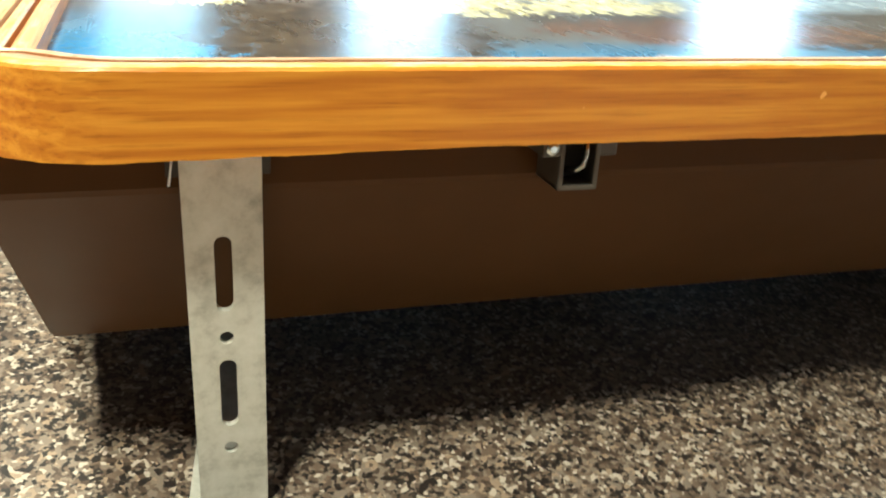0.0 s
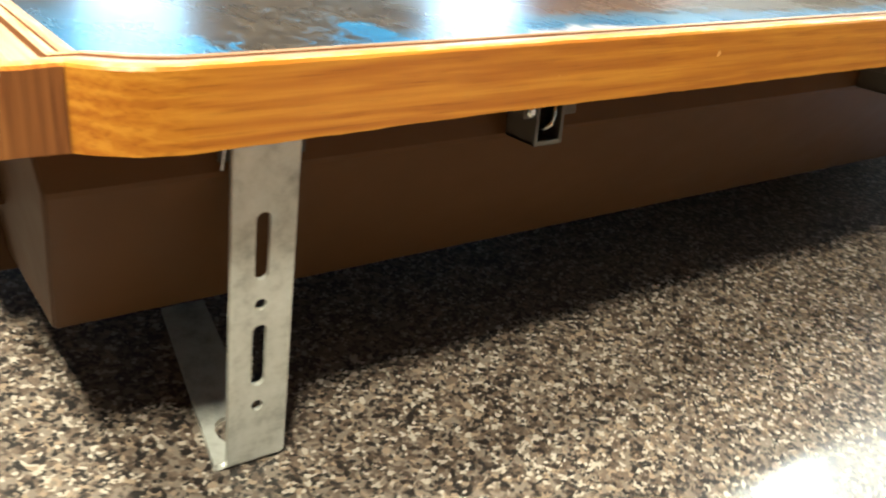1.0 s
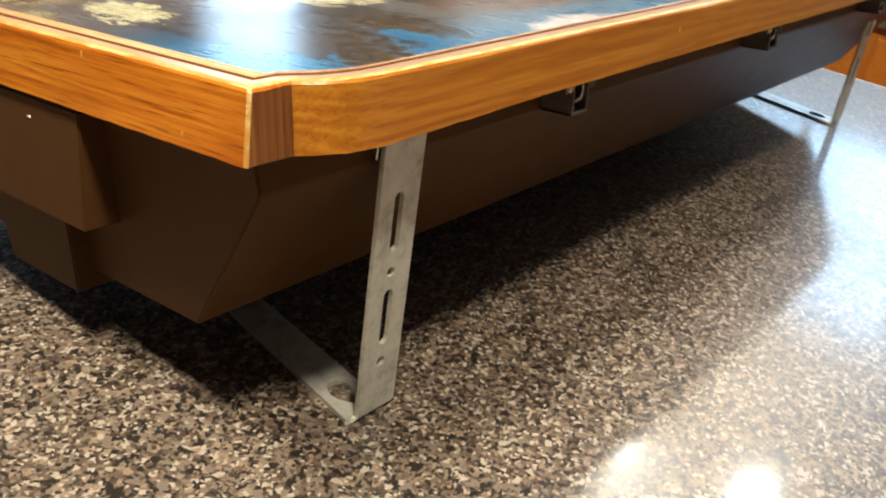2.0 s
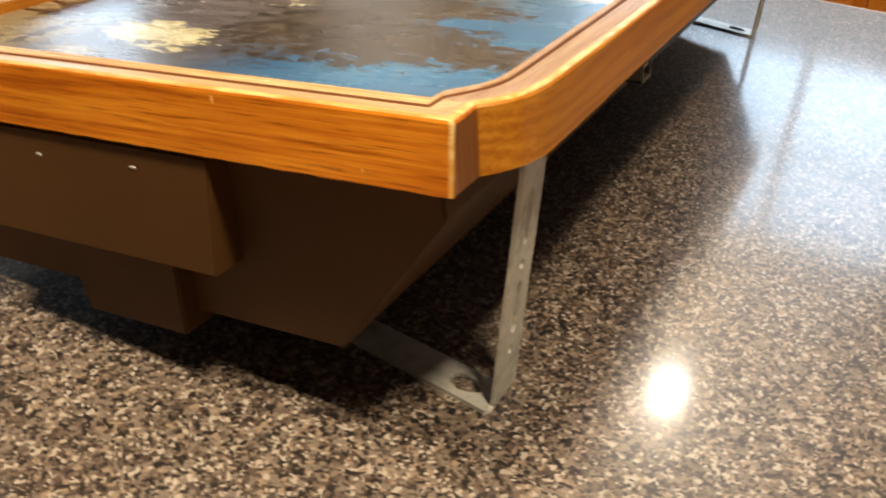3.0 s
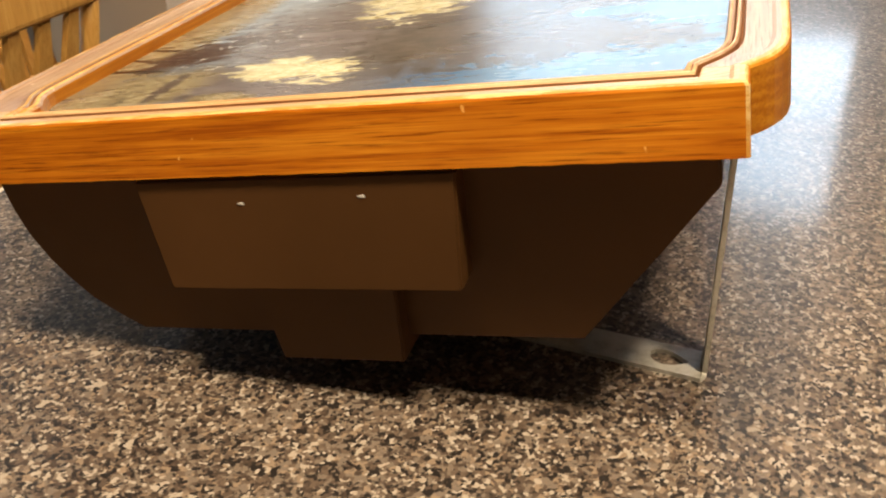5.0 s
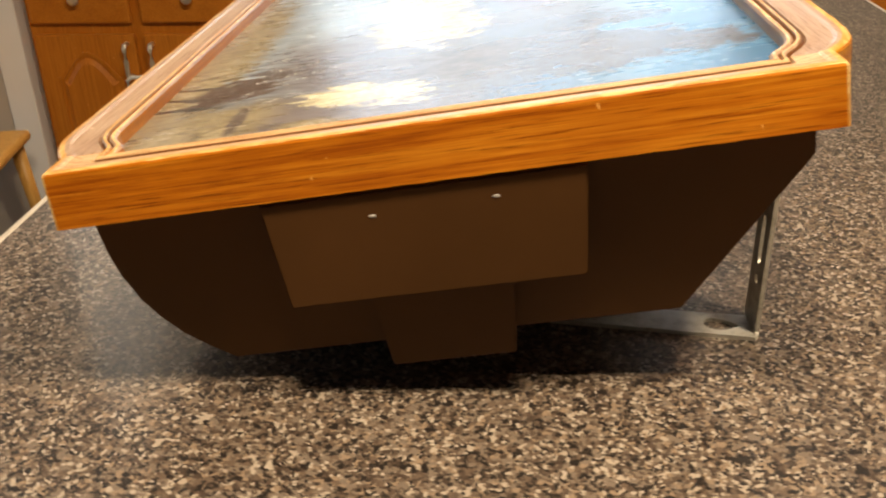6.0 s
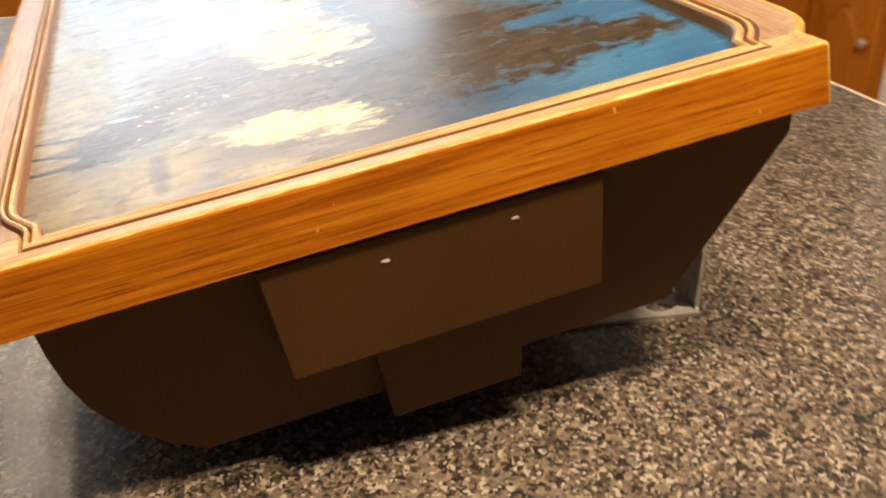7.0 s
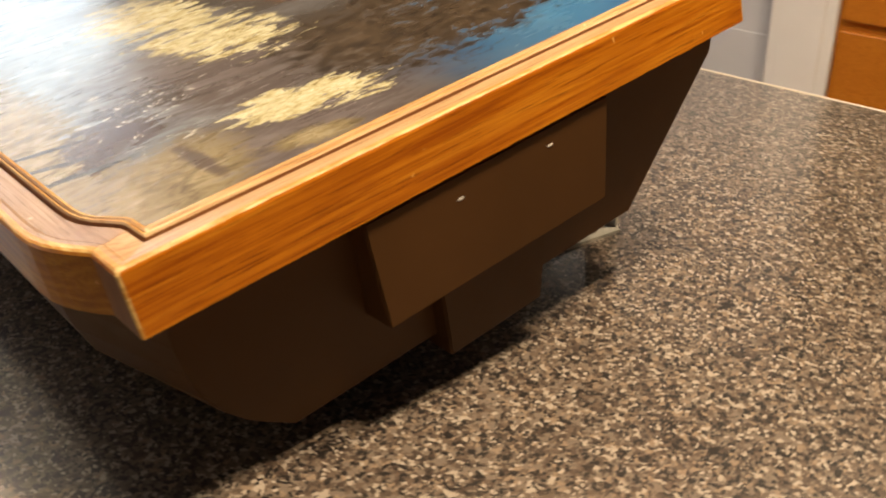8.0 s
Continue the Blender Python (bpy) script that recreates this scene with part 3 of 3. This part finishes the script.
# ---- child lock on the pulls ----
def child_lock():
    t = thing("child_lock", "white plastic sliding child lock on the pulls", "lock")
    y0, z0, x = 1.155, -0.362, CABX - 0.052
    bm = tube(bmesh.new(), [(x, y0 - 0.075, z0 + 0.022), (x, y0 + 0.055, z0 + 0.022), (x, y0 + 0.070, z0 + 0.012), (x, y0 + 0.070, z0 - 0.008), (x, y0 + 0.055, z0 - 0.018), (x, y0 - 0.075, z0 - 0.018)], 0.0055)
    part("bow", bm, white_plastic, t, "", None, True)
    part("slider", boxed(x - 0.010, y0 - 0.030, z0 - 0.032, x + 0.010, y0 + 0.005, z0 + 0.036, bevel=0.005), white_plastic, t)


child_lock()


# ---- chairs ----
def dining_chair(m, chair_wood, label):
    t = thing("dining_chair", label, "chair", m, "dining chairs")
    bm = boxed(-0.21, -0.21, 0.425, 0.21, 0.21, 0.455, bevel=0.014, segs=3)
    part("seat", bm, chair_wood, t)
    for x in (-0.18, 0.18):
        part("leg", rod(bmesh.new(), (x, -0.17, 0.43), (x * 1.12, -0.20, 0), 0.02, 0.014), chair_wood, t, "", None, True)
        part("leg", rod(bmesh.new(), (x, 0.17, 0.43), (x * 1.12, 0.21, 0), 0.02, 0.014), chair_wood, t, "", None, True)
        part("back_post", tube(bmesh.new(), [(x, 0.19, 0.44), (x * 1.08, 0.23, 0.70), (x * 1.15, 0.28, 0.96)], 0.017), chair_wood, t, "", None, True)
    for k in range(5):
        u = (k - 2) / 2
        bm = bmesh.new()
        rows = []
        for v in (0, 0.25, 0.5, 0.75, 1):
            w = 0.012 + 0.009 * math.sin(math.pi * v)
            x, y, z = u * (0.09 + 0.06 * v), 0.19 + 0.08 * v, 0.45 + 0.44 * v
            rows.append([bm.verts.new((x + a * w, y + b, z)) for a, b in ((-1, -0.006), (1, -0.006), (1, 0.006), (-1, 0.006))])
        for a, b in zip(rows, rows[1:]):
            for i in range(4):
                bm.faces.new((a[i], a[(i + 1) % 4], b[(i + 1) % 4], b[i]))
        part("slat", bm, chair_wood, t)
    bm = bmesh.new()
    box(bm, -0.225, 0.255, 0.875, 0.225, 0.285, 0.975, bevel=0.012, segs=3)
    part("top_rail", bm, chair_wood, t)
    return t


first = dining_chair(pose(0.69, 1.36, FLOOR, 0, 0, 178), chair_wood, "light honey wood dining chair with slatted back")
copy_thing(first, pose(1.52, 1.66, FLOOR, 0, 0, 8))
dark_grey = material("dark_grey_metal", 0.4, 0.3, (0.05, 0.055, 0.07))[0]
dining_chair(pose(2.0, 2.62, FLOOR, 0, 0, 100), dark_grey, "dark grey metal chair by the doorway")


# ---- the peninsula under the picture ----
CT = (-1.3, -0.46, 1.205, 0.648)
top = thing("countertop", "glossy brown speckled laminate countertop of a peninsula", "countertop")
part("slab", boxed(CT[0], CT[1], -0.040, CT[2], CT[3], 0.0, bevel=0.004, segs=3), laminate, top)
for x0, y0, x1, y1 in ((CT[0], CT[3], CT[2], CT[3] + 0.006), (CT[0], CT[1] - 0.006, CT[2], CT[1]), (CT[2], CT[1], CT[2] + 0.006, CT[3])):
    part("edge_band", boxed(x0, y0, -0.038, x1, y1, -0.0008, bevel=0.0015), edge_highlight_mat, top, "laminate edge band, pale for the highlight along the edge")
pen = thing("peninsula_cabinet", "honey oak cabinet base under the countertop", "cabinet")
part("body", boxed(CT[0] + 0.03, CT[1] + 0.03, FLOOR + 0.10, CT[2] - 0.03, 0.30, -0.041), cab_y, pen)
part("plinth", boxed(CT[0] + 0.03, CT[1] + 0.09, FLOOR, CT[2] - 0.06, 0.28, FLOOR + 0.10), black, pen, "dark toe kick")

# ---- the framed picture with its lamp housing ----
LEN = 1.136
TILTED = pose(-0.0927, 0.0026, 0.2301, -8.147, 0, 0)
pic = thing("framed_picture", "honey wood framed landscape painting on deep brown housing, lying face up", "picture")

# plan of one end of the frame, step for step: outer edge, main groove, inner lip
RIGHT_O = [(0.0235, 0.0003), (0.0270, -0.0032), (0.0310, -0.0068), (0.0360, -0.0105), (0.0430, -0.0142), (0.0520, -0.0170), (0.0640, -0.0186), (0.0800, -0.0192), (0.2000, -0.0200)]
RIGHT_G = [(0.0345, 0.0240), (0.0380, 0.0222), (0.0420, 0.0190), (0.0465, 0.0156), (0.0525, 0.0118), (0.0605, 0.0080), (0.0700, 0.0058), (0.0840, 0.0050), (0.2000, 0.0048)]
RIGHT_I = [(0.0485, 0.0305), (0.0520, 0.0288), (0.0555, 0.0258), (0.0597, 0.0224), (0.0655, 0.0184), (0.0735, 0.0153), (0.0825, 0.0138), (0.0940, 0.0134), (0.2000, 0.0136)]
LEFT_O = [(0.0265, 0.4640), (0.0300, 0.4658), (0.0345, 0.4685), (0.0400, 0.4715), (0.0470, 0.4748), (0.0550, 0.4778), (0.0650, 0.4802), (0.0790, 0.4812), (0.2000, 0.4812)]
LEFT_G = [(0.0400, 0.4405), (0.0445, 0.4415), (0.0490, 0.4438), (0.0545, 0.4470), (0.0605, 0.4505), (0.0680, 0.4535), (0.0775, 0.4555), (0.0920, 0.4562), (0.2000, 0.4562)]
LEFT_I = [(0.0510, 0.4330), (0.0550, 0.4342), (0.0590, 0.4368), (0.0635, 0.4400), (0.0688, 0.4435), (0.0752, 0.4462), (0.0835, 0.4478), (0.0960, 0.4482), (0.2000, 0.4482)]
# across the rail: share of the way in, height
PROFILE = [(0.0, -0.0352), (0.0, -0.0022), (0.02, -0.0008), (0.05, -0.0001), (0.11, 0.0), (0.17, -0.0004), (0.22, -0.0016), (0.40, -0.0028), (0.54, -0.0034),
           (0.565, -0.0062), (0.595, -0.0066), (0.615, -0.0030), (0.66, -0.0022), (0.72, -0.0026), (0.745, -0.0040), (0.76, -0.0068), (0.785, -0.0070), (0.80, -0.0044),
           (0.86, -0.0036), (0.94, -0.0044), (1.0, -0.0062), (1.0, -0.0352)]


WORN, GROOVE = (2, 3, 12, 18), (9, 10, 15, 16)
AT_GROOVE = 0.58


def sweep(outer, groove, inner, end=None, arris=(), splay=0.0):
    """Sweeps the profile along the plan. end: takes the index of a step, and says if its outer face is end grain."""
    bm = bmesh.new()
    # short steps along the rail, so that its arrises can be a little uneven
    steps, owner = [(outer[0], groove[0], inner[0])], []
    for j in range(len(outer) - 1):
        pairs = [(Vector(line[j]), Vector(line[j + 1])) for line in (outer, groove, inner)]
        count = max(1, math.ceil((pairs[0][1] - pairs[0][0]).length / 0.005))
        for q in range(1, count + 1):
            steps.append(tuple(a.lerp(b, q / count) for a, b in pairs))
            owner.append(j)
    rings = []
    for (ox, oy), (gx, gy), (ix, iy) in steps:
        thin = 0.0027 * min(1, max(0, (min(ox, LEN - ox) - 0.06) / 0.14))
        ring = []
        for k, (s, z) in enumerate(PROFILE):
            chip = 0.0
            if k < 4:
                rough = noise.noise((ox * 70, oy * 70, k * 9.0)) + 0.7 * noise.noise((ox * 190, oy * 190, k * 7.0 + 3))
                chip = rough * (0.0004 if k == 0 else 0.00028)
            if s <= AT_GROOVE:
                x, y = ox + (gx - ox) * s / AT_GROOVE, oy + (gy - oy) * s / AT_GROOVE
            else:
                u = (s - AT_GROOVE) / (1 - AT_GROOVE)
                x, y = gx + (ix - gx) * u, gy + (iy - gy) * u
            if k == 0:
                # the end rails' faces lean out towards the bottom
                x += splay * max(0, 1 - min(ox, LEN - ox) / 0.0235)
            ring.append(bm.verts.new((x, y, (z + thin if z < -0.03 else z) + chip)))
        rings.append(ring)
    n = len(PROFILE)
    for j, a, b in zip(owner, rings, rings[1:]):
        for k in range(n):
            f = bm.faces.new((a[k], a[(k + 1) % n], b[(k + 1) % n], b[k]))
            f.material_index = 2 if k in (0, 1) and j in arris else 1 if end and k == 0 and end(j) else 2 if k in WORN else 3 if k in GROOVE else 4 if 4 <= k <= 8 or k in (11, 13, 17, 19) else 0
    for ring in (rings[0], rings[-1]):
        f = bm.faces.new(ring)
        f.material_index = 1 if end else 0
    return bm


FRONT_O = [(0.0235, 0.0003), (0.0120, 0.0001), (0.0012, 0.0), (0.0002, 0.0006), (0.0, 0.0020), (0.0, 0.2320), (0.0, 0.4620), (0.0002, 0.4634), (0.0012, 0.4640), (0.0140, 0.4640), (0.0265, 0.4640)]
FRONT_G = [(0.0345, 0.0240), (0.0270, 0.0242), (0.0216, 0.0243), (0.0215, 0.0244), (0.0215, 0.0252), (0.0215, 0.2320), (0.0215, 0.4388), (0.0215, 0.4397), (0.0216, 0.4398), (0.0300, 0.4402), (0.0400, 0.4405)]
FRONT_I = [(0.0485, 0.0305), (0.0430, 0.0310), (0.0386, 0.0312), (0.0385, 0.0313), (0.0385, 0.0325), (0.0385, 0.2320), (0.0385, 0.4312), (0.0385, 0.4324), (0.0386, 0.4325), (0.0440, 0.4328), (0.0510, 0.4330)]
GAP = 0.0003


def far(pts):
    return [(LEN - x, y) for x, y in pts]


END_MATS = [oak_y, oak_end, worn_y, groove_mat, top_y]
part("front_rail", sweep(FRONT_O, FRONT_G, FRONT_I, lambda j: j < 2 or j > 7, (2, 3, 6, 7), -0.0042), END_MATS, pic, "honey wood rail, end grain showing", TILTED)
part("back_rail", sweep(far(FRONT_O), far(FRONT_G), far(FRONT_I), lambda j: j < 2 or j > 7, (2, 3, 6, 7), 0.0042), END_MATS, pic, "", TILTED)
for lines in ((RIGHT_O, RIGHT_G, RIGHT_I), (LEFT_O, LEFT_G, LEFT_I)):
    whole = []
    for line in lines:
        line = [(line[0][0] + GAP, line[0][1]), *line[1:]]
        whole.append(line + far(line)[::-1])
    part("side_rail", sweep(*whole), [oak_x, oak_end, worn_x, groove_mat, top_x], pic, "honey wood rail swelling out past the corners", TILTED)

part("painting", boxed(0.030, 0.008, -0.0210, LEN - 0.030, 0.456, -0.0145), painting_mat, pic, "varnished oil landscape: blue lake, dark trees, yellow bushes", TILTED)

# housing: a long tray whose right side slants and whose left side is rounded
SECTION = [(0.0135, -0.0352), (0.0135, -0.0555), (0.0150, -0.0585), (0.0920, -0.1570), (0.3910, -0.1570), (0.4070, -0.1430), (0.4200, -0.1310),
           (0.4310, -0.1170), (0.4395, -0.1010), (0.4450, -0.0810), (0.4475, -0.0600), (0.4480, -0.0352)]


def end_x(z):
    return 0.0108 + (-0.0352 - z) * 0.130


bm = bmesh.new()
# the rounded side swells out a little behind each end
def bulge(y, z):
    return y + 0.022 * min(1, max(0, (z + 0.150) / 0.05)) if y > 0.39 else y


cuts = [[bm.verts.new((end_x(z), y, z)) for y, z in SECTION], [bm.verts.new((0.110, bulge(y, z), z)) for y, z in SECTION],
        [bm.verts.new((LEN - 0.110, bulge(y, z), z)) for y, z in SECTION], [bm.verts.new((LEN - end_x(z), y, z)) for y, z in SECTION]]
for a, b in zip(cuts, cuts[1:]):
    for k in range(len(a)):
        bm.faces.new((a[k], a[(k + 1) % len(a)], b[(k + 1) % len(a)], b[k]))
bm.faces.new(cuts[0])
bm.faces.new(cuts[-1])
sharp = [e for ring in (cuts[0], cuts[-1]) for e in bm.edges if all(v in ring for v in e.verts)]
bmesh.ops.bevel(bm, geom=sharp, offset=0.0012, segments=2, affect="EDGES")
part("housing", bm, shell_mat, pic, "deep dark brown tray housing", TILTED)


def wedge(y0t, y1t, zt, y0b, y1b, zb, xt, xb, back):
    bm = bmesh.new()
    f = [bm.verts.new(c) for c in ((xt, y0t, zt), (xt, y1t, zt), (xb, y1b, zb), (xb, y0b, zb))]
    r = [bm.verts.new(c) for c in ((back, y0t, zt), (back, y1t, zt), (back, y1b, zb), (back, y0b, zb))]
    bm.faces.new(f)
    bm.faces.new(r)
    for k in range(4):
        bm.faces.new((f[k], f[(k + 1) % 4], r[(k + 1) % 4], r[k]))
    bmesh.ops.bevel(bm, geom=bm.edges[:], offset=0.0012, segments=2, affect="EDGES")
    return bm


cover = part("end_cover", wedge(0.1425, 0.3375, -0.0375, 0.1495, 0.3335, -0.1085, -0.0020, -0.0028, 0.045), shell_mat, pic, "brown box cover on the end", TILTED)
part("lower_cover", wedge(0.1925, 0.2865, -0.1000, 0.2000, 0.2820, -0.1690, 0.0085, 0.0145, 0.075), shell_mat, pic, "small brown cover under the end cover", TILTED)
for y, z in ((0.2705, -0.0527), (0.1965, -0.0500)):
    bm = bmesh.new()
    bmesh.ops.create_icosphere(bm, subdivisions=2, radius=0.0015)
    for v in bm.verts:
        v.co = Vector((v.co.x * 0.35, v.co.y * 1.5, v.co.z * 0.65)) * (1 + 0.55 * noise.noise(v.co * 900 + Vector((y, 0, 0))))
    part("staple", bm, staple_mat, cover, "bright staple head", pose(-0.0022, y, z))


# steel straps that prop the picture up
def support_strap(x0, y0, top, lean=0.0):
    w, th = 0.0320, 0.0030
    cx = w / 2 - 0.0005
    holes = [slot(cx, 0.117, 0.154, 0.0037), oval(cx, 0.103, 0.0031, 0.0033), slot(cx, 0.053, 0.091, 0.0038), oval(cx, 0.040, 0.0032, 0.0034)]
    up = plate([(0, 0.004), (w, 0.004), (w, top), (0, top)], holes, th)
    bmesh.ops.transform(up, matrix=STAND, verts=up.verts[:])
    # the foot, with its keyhole, runs in under the housing
    foot = plate([(0, 0.004), (w, 0.004), (w, 0.150), (0, 0.150)], [[(cx + rx, 0.0255 + ry) for rx, ry in
                 [(0, -0.0135), (0.004, -0.009), (0.0078, -0.003), (0.0088, 0.003), (0.0070, 0.0085), (0.003, 0.0115), (-0.003, 0.0115), (-0.0070, 0.0085), (-0.0088, 0.003), (-0.0078, -0.003), (-0.004, -0.009)]]], th)
    bmesh.ops.translate(foot, vec=(0, 0, th), verts=foot.verts[:])
    for v in foot.verts:
        left, right = -0.0065 + 0.15 * v.co.y, 0.0245 + 0.13 * v.co.y
        v.co.x = left + (right - left) * v.co.x / w
    for v in up.verts:
        v.co.x -= v.co.z * lean
    me = bpy.data.meshes.new("foot")
    foot.to_mesh(me)
    foot.free()
    up.from_mesh(me)
    # rounded bend
    n = 6
    ring = []
    for k in range(n + 1):
        u = k / n * math.pi / 2
        o = (0.004 - 0.004 * math.cos(u), 0.004 - 0.004 * math.sin(u))
        i = (0.004 - 0.001 * math.cos(u), 0.004 - 0.001 * math.sin(u))
        ring.append([up.verts.new((x - 0.0065 * k / n, y, z)) for x, (y, z) in ((0, o), (w, o), (w, i), (0, i))])
    for a, b in zip(ring, ring[1:]):
        for k in range(4):
            up.faces.new((a[k], a[(k + 1) % 4], b[(k + 1) % 4], b[k]))
    return part("support_strap", up, steel, pic, "perforated grey steel strap bent into a foot", pose(x0, y0, 0))


support_strap(-0.0002, 0.0, 0.1945, 0.016)
support_strap(0.9215, 0.027, 0.192)
for sx, sy in ((-0.0002, 0.0), (0.9215, 0.027)):
    part("mounting_tab", boxed(sx - 0.0080, sy + 0.0034, 0.180, sx + 0.0330, sy + 0.0046, 0.1935, bevel=0.0003), tab_mat, pic, "dark steel tab behind the strap")


# loose end of hanging wire beside the strap
part("wire_end", tube(bmesh.new(), [(-0.0050, 0.004, 0.1935), (-0.0058, 0.003, 0.186), (-0.0072, 0.002, 0.177)], 0.0005), white_plastic, pic, "pale loose wire end", None, True)


# draw latches under the long rail
def latch(x):
    body = bmesh.new()
    w = 0.0185
    # a pressed frame: two cheeks, a sill and ears under the rail
    box(body, -w / 2, -0.010, -0.0235, -w / 2 + 0.0022, 0.014, 0.0, bevel=0.0005)
    box(body, w / 2 - 0.0022, -0.010, -0.0235, w / 2, 0.014, 0.0, bevel=0.0005)
    box(body, -w / 2, -0.010, -0.0235, w / 2, 0.014, -0.0212, bevel=0.0005)
    box(body, -w / 2 - 0.008, -0.0095, -0.0085, -w / 2 + 0.001, 0.014, -0.0005, bevel=0.0008)
    box(body, w / 2 - 0.001, -0.0095, -0.0085, w / 2 + 0.008, 0.014, -0.0005, bevel=0.0008)
    lt = part("latch", body, latch_mat, pic, "dull steel draw latch", TILTED @ pose(x, -0.001, -0.0326))
    # solid black block added for the shade inside the hollow
    part("hollow_shade", boxed(-w / 2 + 0.002, 0.003, -0.0215, w / 2 - 0.002, 0.013, -0.001), black, lt, "black block for the shade in the latch's hollow")
    bm = tube(bmesh.new(), [(0.0035, -0.0075, -0.0005), (0.0035, -0.0085, -0.008), (0.0025, -0.0085, -0.013), (0.0005, -0.006, -0.0155), (-0.0025, -0.002, -0.0160)], 0.0013)
    part("hook", bm, chrome, lt, "bright bent wire hook", None, True)
    part("rivet", lathe(bmesh.new(), [(0.0030, 0), (0.0030, 0.001), (0.0015, 0.002)], 12, pose(-w / 2 - 0.004, -0.0095, -0.0045, 90)), chrome, lt)


for lx in (0.2535, 0.568, 0.880):
    latch(lx)
